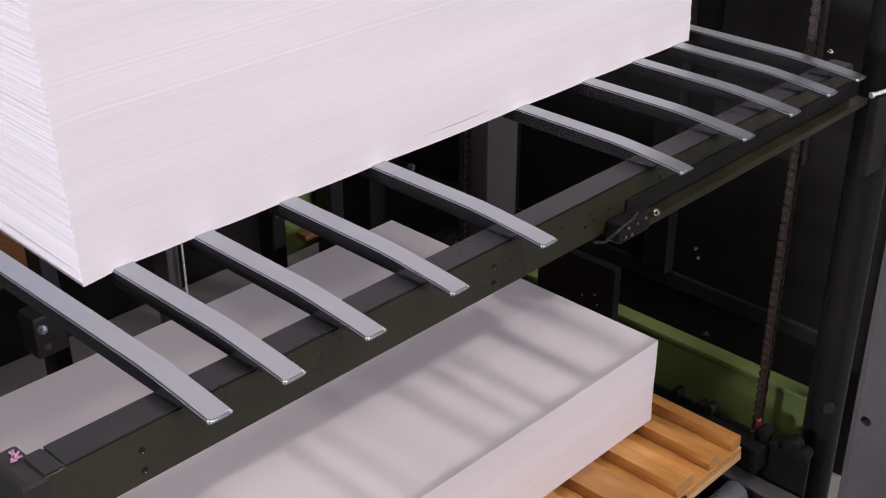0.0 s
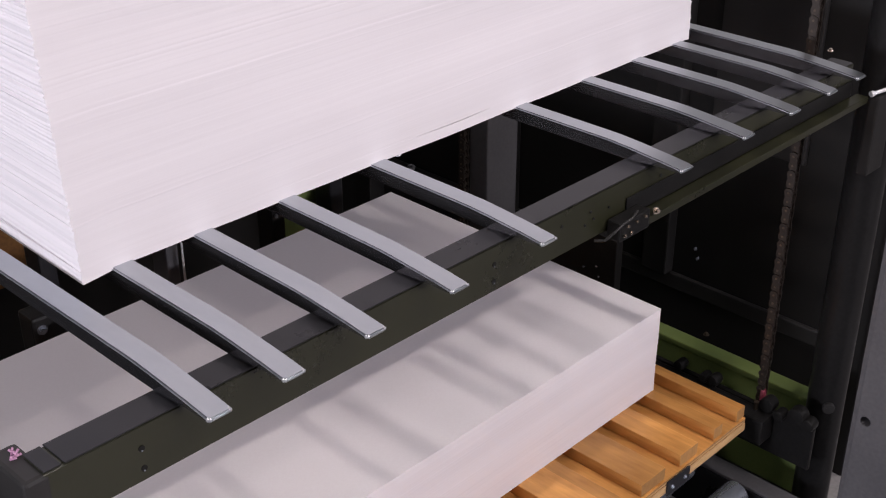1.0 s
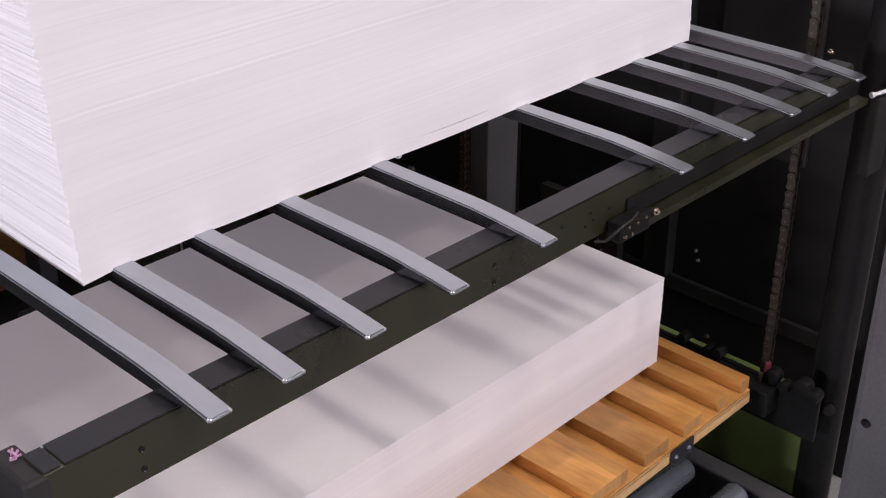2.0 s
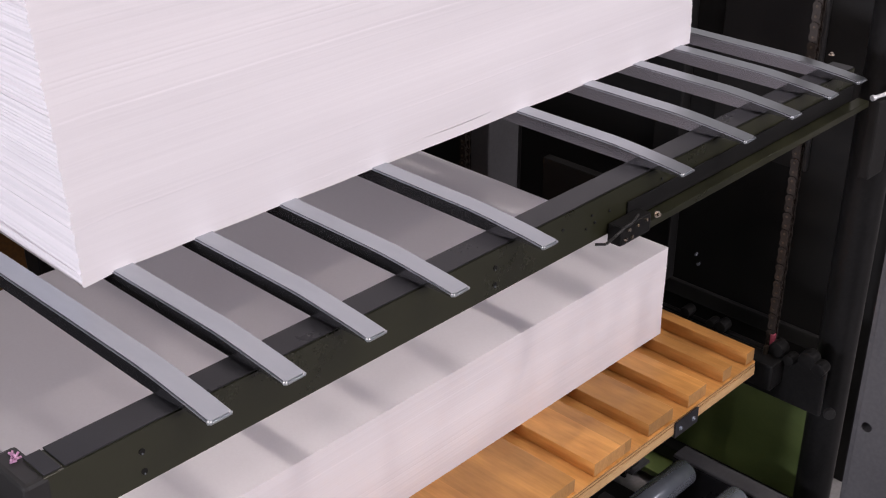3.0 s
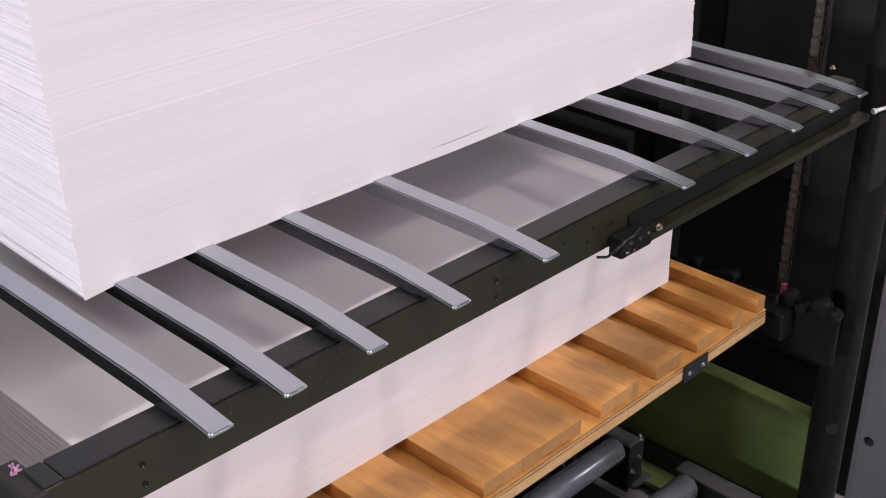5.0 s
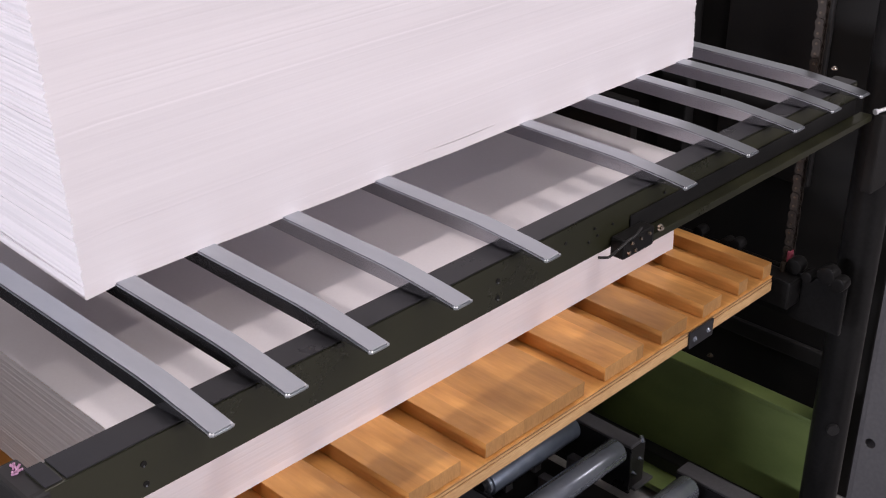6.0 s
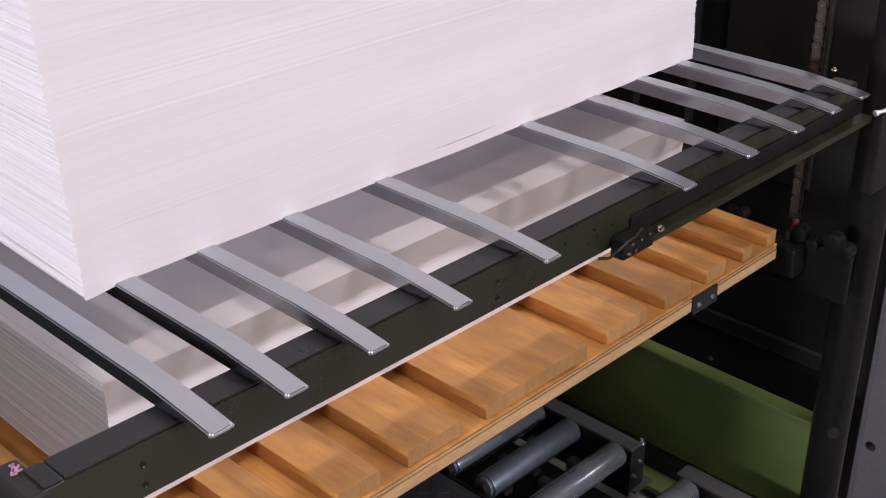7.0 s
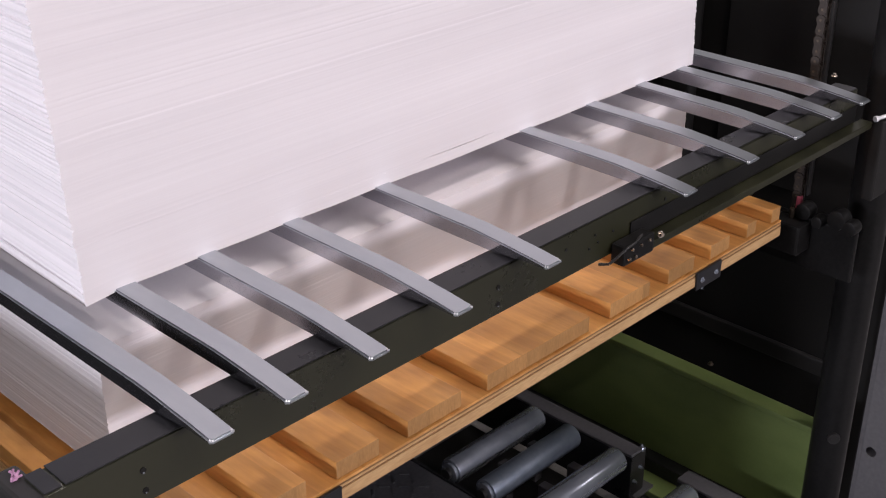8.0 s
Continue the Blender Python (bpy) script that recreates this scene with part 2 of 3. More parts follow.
def machine_frame():
    side = empty("wall_side", "unseen black wall added to block the left lamp with ribbed panels", "machine wall", (1.43, 0.6, FLOOR), kind="structure")
    part("side_panel", B(0, 0.03, -0.53, 1.0, 0, 1.00, bevel=0.004), SOOT, side)
    part("rib", B(-0.03, 0, -0.10, -0.04, 0.30, 0.99, bevel=0.004), SOOT, side)
    part("rib", B(-0.025, 0, 0.32, 0.37, 0.05, 0.99, bevel=0.004), SOOT, side)
    part("inner_cover", B(-0.012, 0, -0.36, -0.16, 0.62, 0.98, bevel=0.003), BLACK, side)
    for y, z in ((0.07, 0.18), (0.112, 0.133), (-0.157, 0.35), (-0.15, 0.37)):
        hexbolt("screw", side, (-0.0005, y, z), (-1, 0, 0.2), 0.004, 0.005, ZINC, washer=False)
    part("ledge", B(-0.010, 0, -0.50, 0.9, 0.265, 0.30, bevel=0.004), BLACK, side)
    rear = empty("wall_rear", "black steel rear wall of the press behind the stacks", "machine wall", (0.5, 1.62, FLOOR), kind="structure")
    # unseen wall, added to keep the left lamp off the lower stack
    near = empty("wall_near", "unseen black wall added to block the left lamp", "machine wall", (-0.48, 0.6, FLOOR), kind="structure")
    part("side_panel", B(-0.03, 0, -0.41, 1.0, 0, 0.945, bevel=0.004), SOOT, near)
    part("rear_panel", B(-1.9, 0.95, 0, 0.03, 0, 1.00, bevel=0.004), BLACK, rear)
    part("board", B(-1.0, -0.30, -0.02, 0, 0.25, 0.75, bevel=0.003), AMBER, rear, "brown board on the rear wall")
    part("board", B(-0.22, 0.34, -0.02, 0, 0.2, 0.62, bevel=0.003), AMBER, rear, "brown board on the rear wall")
    for x, w, y, mt in ((0.335, 0.03, 1.02, FLANGE), (0.575, 0.026, 1.02, GREY), (0.845, 0.032, 1.05, SOOT), (1.0, 0.034, 1.05, FLANGE), (1.16, 0.045, 1.1, SOOT), (1.288, 0.095, 0.85, GREY)):
        part("upright", B(x - 0.5 - w / 2, x - 0.5 + w / 2, y - 1.62, y - 1.62 + 0.05, 0, 0.99, bevel=0.004), mt, rear, "grey steel upright" if mt is GREY else "")
    part("crossbar", B(-1.8, 0.9, -0.55, -0.51, 0.14, 0.2, bevel=0.004), SOOT, rear)
    blk = part("bracket", B(-0.225, -0.165, -0.63, -0.58, 0.40, 0.48, bevel=0.006), BLACK, rear)
    hexbolt("bolt", rear, (-0.172, -0.63, 0.462), (-0.3, -1, 0), 0.006, 0.012, ZINC)
    hexbolt("bolt", rear, (-0.210, -0.63, 0.456), (-0.3, -1, 0), 0.006, 0.010, ZINC)
    hexbolt("bolt", rear, (-0.205, -0.63, 0.42), (-0.3, -1, 0), 0.004, 0.007, GREY)
    bm = bmesh.new()
    rod(bm, (0.080, -0.625, 0.0), (0.080, -0.625, 1.1), 0.0022, 10)
    part("guide_wire", bm, EDGE, rear, "thin bright guide wire")
    hexbolt("bolt", rear, (0.675, -0.57, 0.478), (-0.5, -1, 0.6), 0.006, 0.012, EDGE)
    hexbolt("bolt", rear, (0.715, -0.57, 0.43), (-0.5, -1, 0.3), 0.006, 0.008, GREY)
    for z in (0.452, 0.47, 0.488):
        hexbolt("bolt", rear, (0.335, -0.575, z), (-0.5, -1, 0.1), 0.004, 0.006, GREY, washer=False)
    part("green_plate", B(0.40, 0.56, -0.50, -0.49, 0.30, 0.48, bevel=0.004), GREEN, rear, "green painted plate")
    part("brown_block", B(0.386, 0.423, -0.60, -0.57, 0.38, 0.395, bevel=0.003), AMBER, rear, "brown wooden block")
    sk = bmesh.new()
    rod(sk, (0.55, -0.57, 0.55), (0.55, -0.53, 0.55), 0.05, 28)
    part("guide_wheel", sk, BLACK, rear, smooth=True)

    rail = empty("base_rail", "green painted steel base channel along the machine floor", "base rail", (1.27, 0.0, FLOOR))
    part("web", B(-0.021, -0.009, 0.07, 0.95, 0.06, 0.262, bevel=0.002), GREEN, rail)
    part("lip", B(-0.024, 0.012, 0.07, 0.95, 0.262, 0.274, bevel=0.003), GREEN, rail)
    part("foot", B(-0.05, 0.012, 0.07, 0.95, 0.03, 0.06, bevel=0.003), BLACK, rail)
    part("floor_flange", B(-0.10, -0.030, 0.10, 0.60, 0.016, 0.029, bevel=0.002), GREEN, rail)
    hexbolt("bolt", rail, (0.03, 0.33, 0.276), (0, 0, 1), 0.004, 0.005, PINS)

    post = empty("guide_post", "black round steel guide post with a socket screw", "post", (1.25, 0.05, FLOOR))
    bm = bmesh.new()
    rod(bm, (0, 0, 0), (0, 0, 2.1), 0.032, 48)
    part("tube", bm, RUBBER, post, smooth=True)
    bm = bmesh.new()
    rod(bm, (0, 0, 0), (0, 0, 0.03), 0.05, 40, bevel=0.004)
    part("base_collar", bm, BLACK, post, smooth=True)
    bm = bmesh.new()
    a = Vector((-0.0265, -0.0170, 0.293))
    d = Vector((-0.74, -0.66, 0))
    rod(bm, a, a + d * 0.008, 0.0105, 24, bevel=0.0015)
    rod(bm, a + d * 0.006, a + d * 0.0085, 0.005, 6)
    part("screw", bm, BLACK, post, "dark socket head screw")

    panel = empty("side_cover", "grey painted steel side cover with a round hole", "machine cover", (1.122, -0.062, FLOOR))
    bm = bmesh.new()
    w, h, cx, cz, r, n = 0.45, 0.80, 0.0145, 0.370, 0.0088, 24
    ring = [bm.verts.new((0, -cx - r * math.cos(2 * math.pi * i / n), cz + r * math.sin(2 * math.pi * i / n))) for i in range(n)]
    outer = []
    for i in range(n):
        c, s = math.cos(2 * math.pi * i / n), math.sin(2 * math.pi * i / n)
        k = min((w - cx if c > 0 else cx) / max(abs(c), 1e-6), (h - cz if s > 0 else cz) / max(abs(s), 1e-6))
        outer.append(bm.verts.new((0, -cx - k * c, cz + k * s)))
    for i in range(n):
        j = (i + 1) % n
        bm.faces.new((ring[i], outer[i], outer[j], ring[j]))
        p, q = outer[i].co, outer[j].co
        if abs(p.y - q.y) > 1e-5 and abs(p.z - q.z) > 1e-5:
            cyy = -w if min(p.y, q.y) < 1e-4 - w else 0
            czz = h if max(p.z, q.z) > h - 1e-4 else 0
            bm.faces.new((outer[i], bm.verts.new((0, cyy, czz)), outer[j]))
    bmesh.ops.remove_doubles(bm, verts=bm.verts, dist=1e-5)
    ext = bmesh.ops.extrude_face_region(bm, geom=list(bm.faces))
    bmesh.ops.translate(bm, vec=(0.02, 0, 0), verts=[v for v in ext["geom"] if isinstance(v, bmesh.types.BMVert)])
    part("plate", bm, GREY, panel)
    part("return_edge", B(0.003, 0.02, 0.0, 0.010, 0.0, 0.80, bevel=0.003), GREY, panel)
    bk = B(0.022, 0.03, -0.08, -0.005, 0.33, 0.41)
    part("backing", bk, BLACK, panel)


machine_frame()


# ---------------------------------------------------------------- roller conveyor under the pile board
def conveyor():
    base = empty("roller_conveyor", "grey steel roller conveyor set in tread plate", "conveyor", (0, 0, FLOOR))
    top = 0.115
    part("tread_plate", B(-0.35, 0.835, 0.30, 1.0, top - 0.008, top, bevel=0.001), TREAD, base, "dark tread plate with raised bars")
    bm = bmesh.new()
    for i in range(44):
        for j in range(26):
            x, y = -0.33 + i * 0.0262, 0.32 + j * 0.0262
            if x < 0.28:
                continue
            m = Matrix.Translation((x, y, top + 0.0004)) @ pose(0, 0, 0, 0, 0, 45 if (i + j) % 2 else -45)
            box(bm, -0.0095, 0.0095, -0.0022, 0.0022, -0.001, 0.0014, m=m)
    tagged(part("tread_bars", bm, TREAD, base), kind="stuff")
    bm = B(1.112, 1.118, 0.366, 0.78, 0.03, 0.1335, bevel=0.0008)
    part("side_plate", bm, FLANGE, base)
    part("side_ledge", B(1.112, 1.147, 0.366, 0.80, 0.134, 0.141, bevel=0.003), GREY, base)
    part("side_plate", B(1.118, 1.124, -0.1, 0.268, 0.03, 0.1295, bevel=0.002), FLANGE, base)
    part("side_ledge", B(1.118, 1.156, -0.1, 0.268, 0.130, 0.137, bevel=0.003), GREY, base)
    # added black sheet: stands in for the darkness beneath the rollers
    part("drip_pan", B(0.843, 1.111, -0.10, 0.78, 0.004, 0.012, bevel=0.001), BLACK, base, "black sheet added for the dark under the rollers")
    part("inner_rail", B(0.836, 0.842, 0.28, 0.78, 0.03, 0.118, bevel=0.001), FLANGE, base)
    part("inner_rail", B(0.836, 0.842, -0.1, 0.262, 0.03, 0.118, bevel=0.001), FLANGE, base)
    end = part("end_bracket", B(1.120, 1.165, 0.370, 0.384, 0.03, 0.130, bevel=0.002), BLACK, base, "black end bracket with screws")
    hexbolt("bolt", end, (1.155, 0.374, 0.130), (0, 0, 1), 0.005, 0.010, ZINC)
    part("cross_flat", B(1.128, 1.186, 0.36, 0.40, 0.03, 0.036, bevel=0.001), GREY, base)
    for z in (0.07, 0.095):
        hexbolt("bolt", end, (1.130 + (z - 0.07) * 0.7, 0.370, z), (0, -1, 0), 0.0032, 0.007, ZINC)
    for x, y in ((0.960, 0.548), (1.045, 0.548), (0.960, 0.448), (1.045, 0.448), (0.960, 0.300), (0.960, 0.174)):
        part("cross_stay", B(x - 0.010, x + 0.010, y - 0.012, y + 0.012, 0.03, 0.112, bevel=0.002), GREY, base)
    r = 0.0255
    for k, y in enumerate((0.592, 0.503, 0.392, 0.229, 0.118, 0.0)):
        bm = bmesh.new()
        rod(bm, (0.852, y, top + 0.012), (1.100, y, top + 0.012), r, 40, bevel=0.003)
        roll = part("roller", bm, BLUEGREY if k == 1 else ZINC, base, "blue-grey worn steel roller" if k == 1 else "polished steel roller", smooth=True)
        bm = bmesh.new()
        rod(bm, (0.846, y, top + 0.012), (0.853, y, top + 0.012), r * 0.80, 28, bevel=0.001)
        part("bearing", bm, ZINC, roll, smooth=True)
        bm = bmesh.new()
        rod(bm, (0.838, y, top + 0.012), (1.114, y, top + 0.012), 0.011, 16)
        part("axle", bm, BLACK, roll)


conveyor()

# ---------------------------------------------------------------- paper stacks
SHEET_X, SHEET_Y = 1.02, 0.65
BARS = [0.5172 + s * p for s, p in ((-1, 0.5525), (-1, 0.4723), (-1, 0.3748), (-1, 0.2624), (-1, 0.1263), (1, 0.1263), (1, 0.2624), (1, 0.3748), (1, 0.4723), (1, 0.5525))]


def stack_mesh(height, step, rough_front, rough_side, seed, bottom=None, top=None, lean=None, nx=102, ny=40, reams=(), ream_step=0.00006):
    """A pile of sheets: level after level round the edge, each a hair in or out."""
    rnd = random.Random(seed)
    ring = [(SHEET_X * i / nx, 0.0, "f") for i in range(nx)] + [(SHEET_X, SHEET_Y * j / ny, "r") for j in range(ny)]
    ring += [(SHEET_X * (1 - i / nx), SHEET_Y, "b") for i in range(nx)] + [(0.0, SHEET_Y * (1 - j / ny), "l") for j in range(ny)]
    levels = int(height / step)
    verts, faces = [], []
    drift = 0.0
    offs = []
    for k in range(levels + 1):
        drift = 0.93 * drift + rnd.gauss(0, rough_side * 0.22)
        offs.append((rnd.gauss(0, rough_front), drift + rnd.gauss(0, rough_side)))
    for k in range(levels + 1):
        z = height * k / levels
        of, os_ = offs[k]
        if any(abs(z - r) < step * 0.6 for r in reams):
            of += ream_step
        lx, ly = lean(z) if lean else (0, 0)
        for x, y, side in ring:
            zz = z
            if bottom:
                zz += bottom(x, y) * max(0.0, 1 - z / (0.30 if height > 0.05 else 1e3))
            if top:
                zz += (top(x, y) - (bottom(x, y) if bottom else 0)) * z / height if height < 0.05 else 0
            wave = 0.0005 * math.sin(x * 9 + z * 25) + 0.0004 * math.sin(z * 61 + 1.3)
            verts.append((x + os_ + lx + (wave if side in "lr" else 0), y + of + ly + (wave if side in "fb" else 0), zz))
    n = len(ring)
    for k in range(levels):
        a, b = k * n, (k + 1) * n
        for i in range(n):
            j = (i + 1) % n
            faces.append((a + i, a + j, b + j, b + i))
    # flat top and bottom as strips from front to back
    for base, flip in ((levels * n, False), (0, True)):
        for i in range(nx):
            f0, f1 = base + i, base + i + 1
            b0, b1 = base + (2 * nx + ny - i) % n, base + (2 * nx + ny - i - 1) % n
            faces.append((f0, b0, b1, f1) if flip else (f0, f1, b1, b0))
    me = bpy.data.meshes.new("sheet_block")
    me.from_pydata(verts, [], faces)
    me.materials.append(PAPER)
    me.materials.append(SHEET)
    idx = [0] * (levels * n) + [1] * (2 * nx)
    me.polygons.foreach_set("material_index", idx)
    me.update()
    return me


def sag(x, y):
    gap = 0.0
    for a, b in zip(BARS, BARS[1:]):
        if a < x < b:
            gap = 0.005 * (b - a) * math.sin(math.pi * (x - a) / (b - a)) ** 2
    return -gap - 0.0045 * max(0.0, 1 - x / 0.05) * max(0.0, 1 - y / 0.2)


def crack(x):
    return 0.0015 * math.sin(math.pi * ((x - 0.435) / 0.16) ** 1.5) if 0.435 < x < 0.595 else 0.0


def upper_stack():
    st = empty("paper_stack", "tall stack of white paper sheets carried on steel bars", "paper stack", (0, 0, 0), "paper stacks")
    low = 0.015
    lean = lambda z: (-0.048 * z, 0.0)
    a = new("sheet_block", stack_mesh(0.62, 0.0018, 0.00003, 0.0008, 4, lean=lean, bottom=sag, reams=(0.055, 0.156, 0.188, 0.193, 0.262, 0.345, 0.43, 0.52)))
    a.parent, a.location = st, (-0.001, 0.2655, 0.0072 + low)
    b = new("bottom_block", stack_mesh(low, 0.0023, 0.00004, 0.0006, 9, bottom=sag, top=lambda x, y: sag(x, y) - (crack(x) if y < 0.3 else 0)))
    b.parent, b.location = st, (-0.001, 0.2657, 0.0072)
    a.rotation_euler = b.rotation_euler = (0, 0, radians(-0.60))
    return st


def lower_stack():
    st = empty("paper_stack", "low stack of white paper sheets on a wooden pile board", "paper stack", (0, 0, 0), "paper stacks")
    a = new("sheet_block", stack_mesh(0.1645, 0.0015, 0.000045, 0.0003, 21, reams=(0.012, 0.031, 0.05, 0.066, 0.093, 0.128), ream_step=0.00014))
    a.parent, a.location = st, (0.0, 0.2585, 0.0)
    part("top_sheet", B(0.0006, SHEET_X - 0.0004, 0.2581, 0.2585 + SHEET_Y, 0.1646, 0.1650), SHEET, st)
    return st


# ---------------------------------------------------------------- the rake that holds the upper stack
def bar_mesh():
    """Flat-topped bar, sloping down to a thin rounded tip; the origin is under its tip's middle."""
    bm = bmesh.new()
    w = 0.0127
    prof = [(0.0, -0.0045, 0.0), (0.030, -0.0048, 0.0032), (0.078, -0.0096, 0.0070), (0.104, -0.0096, 0.0085), (0.125, -0.0096, 0.0088), (0.90, -0.0096, 0.0088)]
    rows = []
    for y, z0, z1 in prof:
        rows.append([bm.verts.new((sx * w, y, z)) for sx, z in ((-1, z0), (1, z0), (1, z1), (-1, z1))])
    for a, b in zip(rows, rows[1:]):
        for i in range(4):
            j = (i + 1) % 4
            bm.faces.new((a[i], a[j], b[j], b[i]))
    bm.faces.new(rows[0][::-1])
    bm.faces.new(rows[-1])
    bmesh.ops.recalc_face_normals(bm, faces=bm.faces)
    upright = [e for e in bm.edges if abs(e.verts[0].co.y) < 1e-6 and abs(e.verts[1].co.y) < 1e-6 and abs(e.verts[0].co.x - e.verts[1].co.x) < 1e-6]
    bmesh.ops.bevel(bm, geom=upright, offset=0.0022, segments=3, affect="EDGES")
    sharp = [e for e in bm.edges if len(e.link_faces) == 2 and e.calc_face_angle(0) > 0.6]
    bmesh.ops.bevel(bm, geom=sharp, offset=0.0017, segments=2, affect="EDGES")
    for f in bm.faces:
        # upper bevels get EDGE: highlights painted in, along with real wear
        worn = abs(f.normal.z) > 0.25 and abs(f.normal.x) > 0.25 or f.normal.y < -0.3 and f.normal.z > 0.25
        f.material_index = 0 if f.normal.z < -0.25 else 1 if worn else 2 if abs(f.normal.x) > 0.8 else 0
    return bm


def rake():
    rk = empty("rake", "steel rake of ten polished bars on a dark cross beam", "rake")
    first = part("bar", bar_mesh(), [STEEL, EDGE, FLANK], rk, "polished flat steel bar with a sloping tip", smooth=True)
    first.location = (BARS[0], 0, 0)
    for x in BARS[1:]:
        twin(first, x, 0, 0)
    # cross beam: folded plate with a flange at the back and a face at the front
    bm = bmesh.new()
    prof = [(0.0800, -0.0105), (0.0520, -0.0105), (0.0485, -0.0130), (0.0480, -0.0660), (0.0520, -0.0690), (0.0560, -0.0690), (0.0560, -0.0180), (0.0800, -0.0150)]
    ends = []
    for x in (-0.172, 1.14):
        ends.append([bm.verts.new((x, y, z)) for y, z in prof])
    for i in range(len(prof)):
        j = (i + 1) % len(prof)
        bm.faces.new((ends[0][i], ends[0][j], ends[1][j], ends[1][i]))
    bm.faces.new(ends[0][::-1])
    bm.faces.new(ends[1])
    beam = part("beam", bm, [OLIVE], rk, "olive-black enamelled steel cross beam")
    part("flange_strip", B(-0.154, 1.135, 0.0474, 0.0815, -0.0103, -0.0088, bevel=0.0006), FLANGE, beam, "dark grey enamelled strip")
    part("strip_end", B(-0.172, -0.1565, 0.0482, 0.0815, -0.0105, -0.0093, bevel=0.0004), FLANGE, beam)
    part("end_cap", B(-0.190, -0.166, 0.048, 0.105, -0.068, -0.012, bevel=0.004), BLACK, beam)
    for x in (-0.085, 0.357):
        for z in (-0.0335, -0.054):
            bm = bmesh.new()
            rod(bm, (x, 0.0476, z), (x, 0.0505, z), 0.0031, 18)
            sunk = part("screw", bm, RUBBER, beam)
            # small zinc rod modelled as the glint on the screw's lower edge
            bm = bmesh.new()
            rod(bm, (x, 0.0472, z - 0.0022), (x, 0.0500, z - 0.0022), 0.0009, 10)
            part("rim", bm, ZINC, sunk, "bright glint below the screw")
    for x in (0.47, 0.66, 0.83):
        bm = bmesh.new()
        rod(bm, (x, 0.0478, -0.030), (x, 0.0470, -0.030), 0.0022, 12)
        part("screw", bm, FLANGE, beam)
    # long cover over the far half of the beam's face, with its switch
    cover = part("guide_cover", B(0.590, 1.14, 0.0455, 0.0479, -0.0612, -0.0365, bevel=0.0010), RUBBER, rk, "black guide cover along the beam")
    part("lower_strip", B(0.612, 1.16, 0.027, 0.046, -0.0725, -0.0625, bevel=0.0012), OLIVE, rk)
    switch = part("limit_switch", B(0.552, 0.612, 0.026, 0.046, -0.0755, -0.0500, bevel=0.003), RUBBER, rk, "black limit switch with bright screws")
    for x, z in ((0.563, -0.0555), (0.580, -0.0555), (0.597, -0.0545), (0.558, -0.066), (0.570, -0.0665)):
        hexbolt("screw", switch, (x, 0.0245, z), (0, -1, 0.25), 0.0024, 0.0035, BRASS, washer=False)
    hexbolt("screw", rk, (0.622, 0.026, -0.0565), (-0.3, -1, 0.2), 0.0030, 0.006, BRASS)
    bm = bmesh.new()
    pts = [Vector((0.530, 0.046, -0.070)), Vector((0.536, 0.035, -0.068)), Vector((0.545, 0.029, -0.059)), Vector((0.558, 0.026, -0.0515)), Vector((0.572, 0.0245, -0.0485)), Vector((0.590, 0.030, -0.0470))]
    for a, b in zip(pts, pts[1:]):
        rod(bm, a, b, 0.0017, 10)
    part("cable", bm, BLACK, switch, smooth=True)
    for x, z in ((0.522, -0.030), (0.528, -0.041), (0.556, -0.036), (0.512, -0.044)):
        hexbolt("screw", beam, (x, 0.0480, z), (0, -1, 0), 0.0018, 0.0018, FLANGE, washer=False)
    # wire ends at the near end of the beam
    rnd = random.Random(5)
    bm = bmesh.new()
    for i in range(9):
        a = Vector((-0.178 + rnd.uniform(-.004, .004), 0.088 + rnd.uniform(-.003, .003), -0.0115))
        b = a + Vector((rnd.uniform(-.006, .006), rnd.uniform(-.005, .005), rnd.uniform(.0005, .004)))
        rod(bm, a, b, 0.0011, 8)
    part("wire_end", bm, PINK, rk, "pink frayed wire end")
    # far end: pin and hanging bracket
    bm = bmesh.new()
    rod(bm, (1.155, 0.022, -0.056), (1.235, -0.005, -0.050), 0.0030, 16, bevel=0.001)
    rod(bm, (1.155, 0.022, -0.056), (1.160, 0.0203, -0.0556), 0.0046, 16, bevel=0.001)
    part("pin", bm, EDGE, rk, "bright steel locking pin", smooth=True)
    part("end_bracket", B(1.165, 1.215, 0.012, 0.030, -0.19, -0.062, bevel=0.004), SOOT, rk)
    hexbolt("bolt", rk, (1.135, 0.085, 0.0), (0, 0, 1), 0.003, 0.004, BRASS)
    return rk


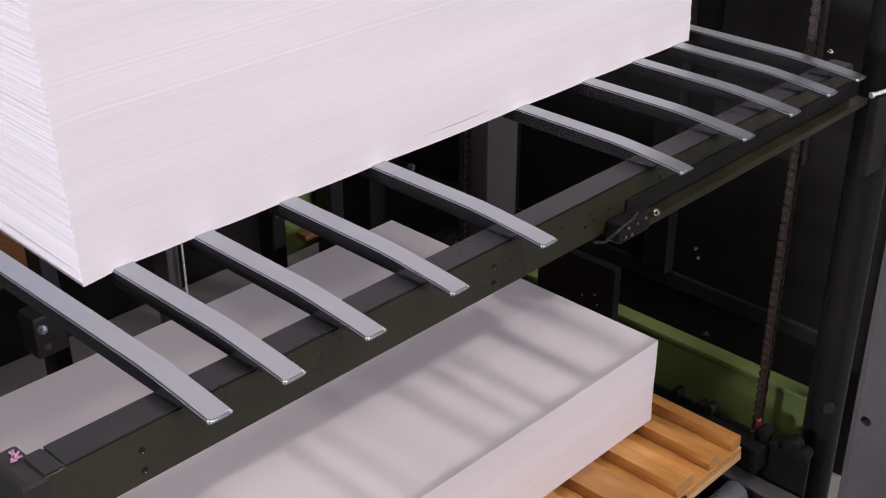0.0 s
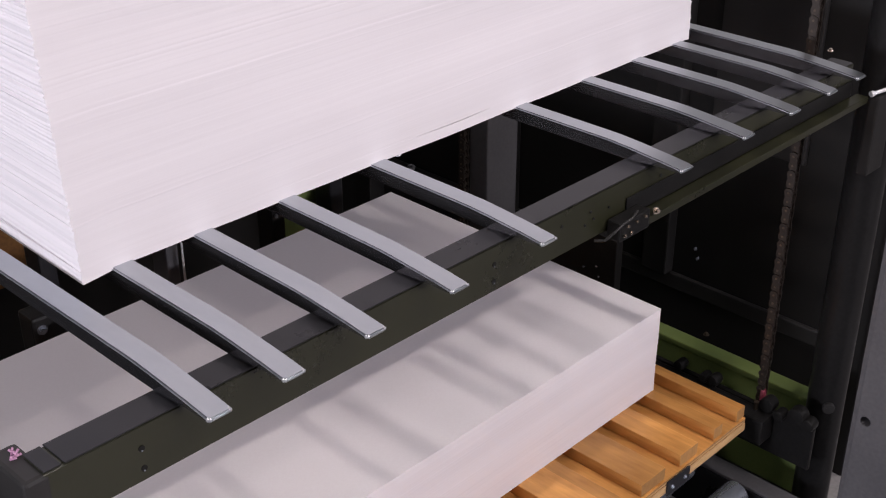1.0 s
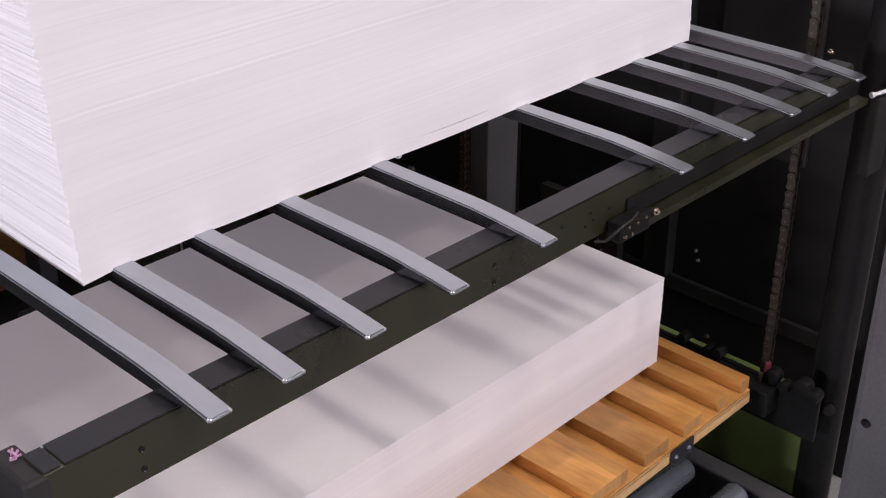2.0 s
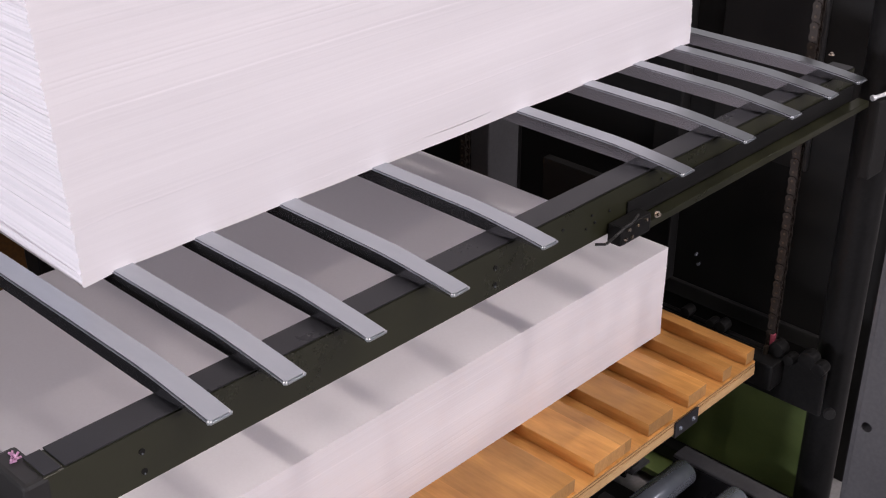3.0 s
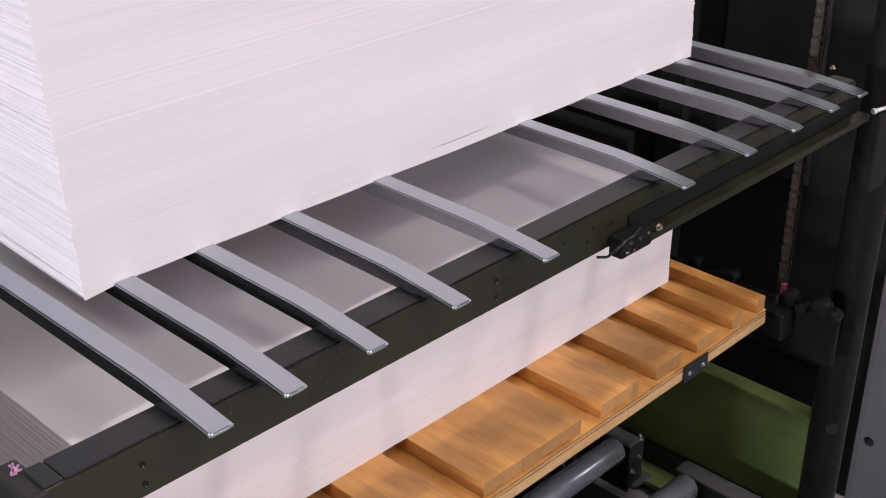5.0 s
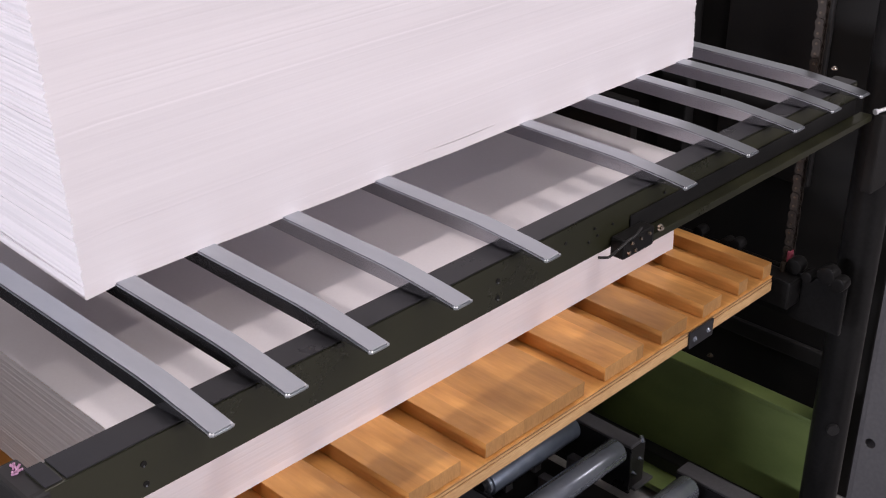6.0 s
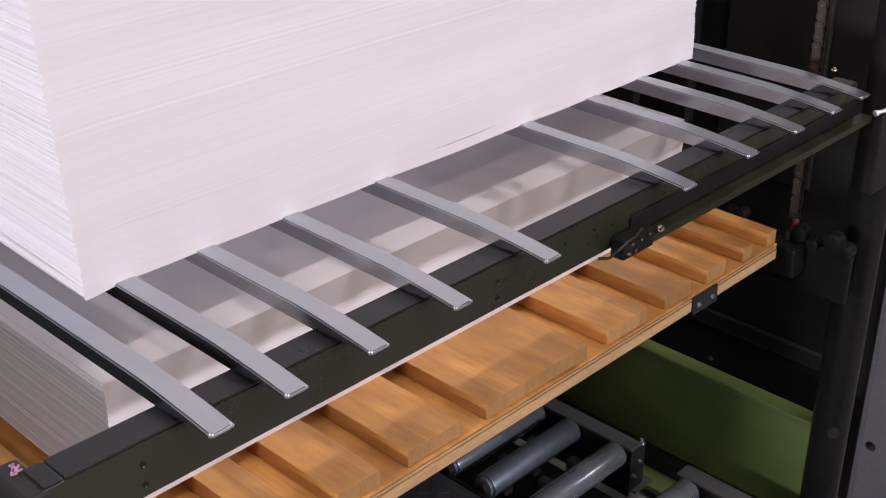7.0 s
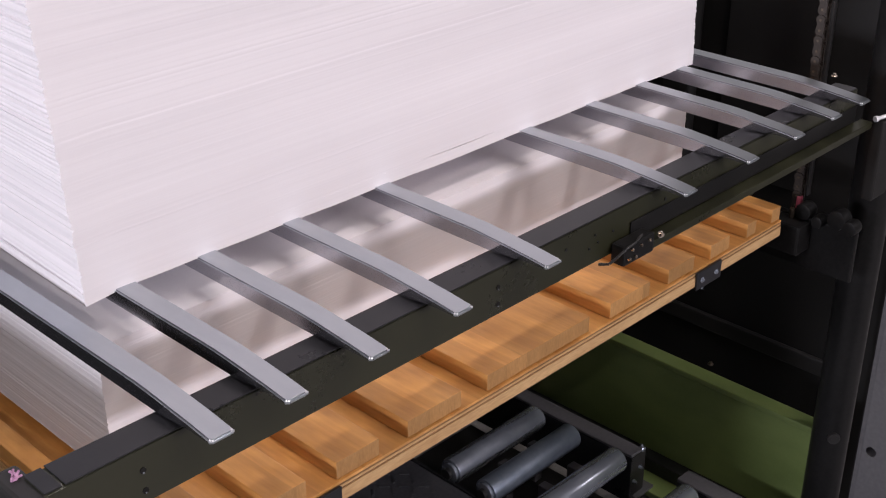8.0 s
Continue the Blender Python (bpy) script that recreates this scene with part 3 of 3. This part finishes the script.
# ---------------------------------------------------------------- pile board, lift arm and chain
def pile_board():
    pb = empty("pile_board", "slatted wooden pile board of beech and plywood", "pallet")
    right = [(0.663, 0.751), (0.795, 0.858), (0.900, 0.949), (0.997, 1.022), (1.067, 1.091)]
    spans = [(1.04 - b, 1.04 - a) for a, b in reversed(right)] + [(0.422, 0.618)] + right
    for a, b in spans:
        bm = bmesh.new()
        box(bm, 0, b - a, 0, 0.86, -0.0225, 0, bevel=0.0012)
        for f in bm.faces:
            f.material_index = 1 if abs(f.normal.y) > 0.8 else 0
        s = part("slat", bm, [WOOD, ENDGRAIN], pb)
        s.location = (a, 0.119, 0)
    board = part("board", B(-0.051, 1.091, 0.1155, 0.985, -0.0265, -0.0230, bevel=0.0006), WOOD, pb, "varnished plywood board")
    z = -0.0265
    for h, mt, d in ((0.0022, PLYDARK, 0.0008), (0.0030, PLY, 0.0), (0.0024, PLYDARK, 0.0010), (0.0150, PLY, -0.0006), (0.0020, PLYDARK, 0.0006)):
        part("ply", B(-0.051 + d, 1.091 - d, 0.1155 + d, 0.985, z - h, z), mt, board, "dark cross ply" if mt is PLYDARK else "pale ply")
        z -= h
    plate = part("edge_plate", B(0.858, 0.920, 0.1110, 0.1145, -0.0545, -0.0265, bevel=0.0008), FLANGE, pb, "dark steel edge plate with two bolts")
    for x in (0.871, 0.906):
        hexbolt("bolt", plate, (x, 0.1110, -0.041), (0, -1, 0), 0.0028, 0.003, ZINC)
    plate = part("edge_plate", B(0.118, 0.182, 0.1110, 0.1145, -0.0545, -0.0265, bevel=0.0008), FLANGE, pb, "dark steel edge plate with two bolts")
    return pb


def lift_arm():
    la = empty("pile_hoist", "black steel hoist arm beside the pile board", "hoist")
    part("arm", B(1.125, 1.165, 0.10, 1.0, -0.095, -0.045, bevel=0.004), RUBBER, la)
    part("arm_plate", B(1.165, 1.175, 0.025, 0.9, -0.13, -0.042, bevel=0.003), RUBBER, la)
    for y, r, z in ((0.296, 0.010, -0.031), (0.243, 0.009, -0.034), (0.223, 0.011, -0.031), (0.113, 0.014, -0.030), (0.088, 0.010, -0.040), (0.056, 0.016, -0.026), (0.034, 0.012, -0.034)):
        bm = bmesh.new()
        rod(bm, (1.152, y, z), (1.176, y, z), r, 14, bevel=0.003)
        part("roller", bm, RUBBER, la, smooth=True)
    hexbolt("bolt", la, (1.15, 0.36, -0.043), (0, 0, 1), 0.006, 0.010, ZINC)
    hexbolt("bolt", la, (1.130, 0.222, -0.046), (-0.4, -0.3, 1), 0.005, 0.009, ZINC)
    block = part("carriage_block", B(1.185, 1.205, 0.472, 0.66, -0.05, 0.15, bevel=0.002), SOOT, la, "black steel carriage block")
    for y, z in ((0.515, 0.082), (0.508, 0.062), (0.545, 0.070)):
        hexbolt("bolt", block, (1.185, y, z), (-1, -0.3, 0.2), 0.0022, 0.004, ZINC, washer=False)
    hook = bmesh.new()
    rod(hook, (1.18, 0.138, -0.10), (1.18, 0.138, -0.030), 0.009, 16, bevel=0.002)
    part("chain_stud", hook, CHAIN, la, smooth=True)
    ring = bmesh.new()
    rod(ring, (1.155, 0.132, -0.080), (1.155, 0.132, -0.068), 0.0085, 6, bevel=0.001)
    part("nut", ring, RED, la, "red painted lock nut")
    stem = bmesh.new()
    rod(stem, (1.155, 0.132, -0.100), (1.155, 0.132, -0.030), 0.0045, 14)
    part("anchor_bolt", stem, PINS, la, "worn steel anchor bolt", smooth=True)
    bm = bmesh.new()
    for i in range(16):
        a0, a1 = math.pi * (0.9 + i / 15 * 0.9), math.pi * (0.9 + (i + 1) / 15 * 0.9)
        c = Vector((1.215, 0.085, -0.115))
        f = lambda a: c + Vector((0.022 * math.cos(a), -0.018 * math.cos(a), 0.030 * math.sin(a)))
        rod(bm, f(a0), f(a1), 0.0032, 8)
    part("cable_loop", bm, RUBBER, la, smooth=True)
    return la


def lift_chain():
    ch = empty("lift_chain", "brown oiled steel roller chain hanging beside the frame", "chain")
    pitch, x, y, z0 = 0.0159, 1.18, 0.138, -0.030
    turn = pose(0, 0, 0, 0, 0, 8)

    def plate():
        """One side plate with its rounded ends and narrow waist."""
        bm = bmesh.new()
        rim = []
        for k in range(20):
            a = 2 * math.pi * k / 20
            up = math.sin(a) >= 0
            rim.append((0.0072 * math.cos(a), (pitch if up else 0) + 0.0072 * math.sin(a)))
        rim.insert(10, (-0.0046, pitch / 2))
        rim.append((0.0046, pitch / 2))
        rows = [[bm.verts.new((dx, yy, zz)) for yy, zz in rim] for dx in (-0.0014, 0.0014)]
        bm.faces.new(rows[0][::-1])
        bm.faces.new(rows[1])
        for k in range(len(rim)):
            j = (k + 1) % len(rim)
            bm.faces.new((rows[0][k], rows[0][j], rows[1][j], rows[1][k]))
        return bm
    pin, sleeve = bmesh.new(), bmesh.new()
    rod(pin, (-0.0106, 0, 0), (0.0106, 0, 0), 0.0020, 10)
    rod(sleeve, (-0.0056, 0, 0), (0.0056, 0, 0), 0.0052, 12)

    def link(k, shared):
        wide = 0.0085 if k % 2 == 0 else 0.0055
        pl = new("link", shared[0])
        pl.parent = ch
        pl.matrix_basis = Matrix.Translation((x, y, z0 + k * pitch)) @ turn @ pose(-wide, 0, 0)
        other = new("plate", pl.data)
        other.parent, other.location = pl, (2 * wide, 0, 0)
        for n in (0, 1):
            if k % 2 == 0:
                o = new("pin", shared[1])
            else:
                o = new("sleeve", shared[2])
            o.parent, o.location = pl, (wide, 0, n * pitch)
        return pl
    made = part("sleeve", sleeve, CHAIN, ch)
    pmesh = part("pin", pin, PINS, ch)
    pltmp = part("link", plate(), CHAIN, ch)
    shared = (pltmp.data, pmesh.data, made.data)
    for o in (made, pmesh, pltmp):
        bpy.data.objects.remove(o)
    for k in range(78):
        link(k, shared)
    bm = bmesh.new()
    rod(bm, (x - 0.006, y - 0.006, z0 - 0.006), (x - 0.006, y - 0.006, z0 + 0.016), 0.0052, 12, bevel=0.002)
    part("end_link", bm, RED, ch, "red painted end link")
    tagged(ch, group="lift chains")
    return ch


STACK = upper_stack()
LOW = lower_stack()
RAKE = rake()
BOARD = pile_board()
ARM = lift_arm()
LINKS = lift_chain()
REAR_LINKS = copy_thing(LINKS, pose(0, 0, 0))
for o in REAR_LINKS.children:
    o.location.y += 0.722


# ---------------------------------------------------------------- what moves
def motions():
    climb = [(0.0, -0.0047), (0.6, -0.0047), (0.9, -0.0023), (1.7, -0.0022), (2.0, -0.0010), (2.8, 0.0002), (4.5, 0.0003), (4.9, 0.0012), (5.7, 0.0027), (6.5, 0.0031), (6.9, 0.0055), (8.0, 0.0051)]
    for thing in (STACK, RAKE):
        walk(thing, [(t, pose(0, 0, z)) for t, z in climb])
    lift = [(0.1 * k, -0.6926 + 0.0632 * min(0.1 * k, 7.68)) for k in range(0, 77, 4)] + [(7.7, -0.2068), (7.8, -0.2022), (7.9, -0.2007), (8.0, -0.2005)]
    for thing in (LOW, BOARD, ARM, LINKS, REAR_LINKS):
        walk(thing, [(t, pose(0, 0, z)) for t, z in lift])


motions()
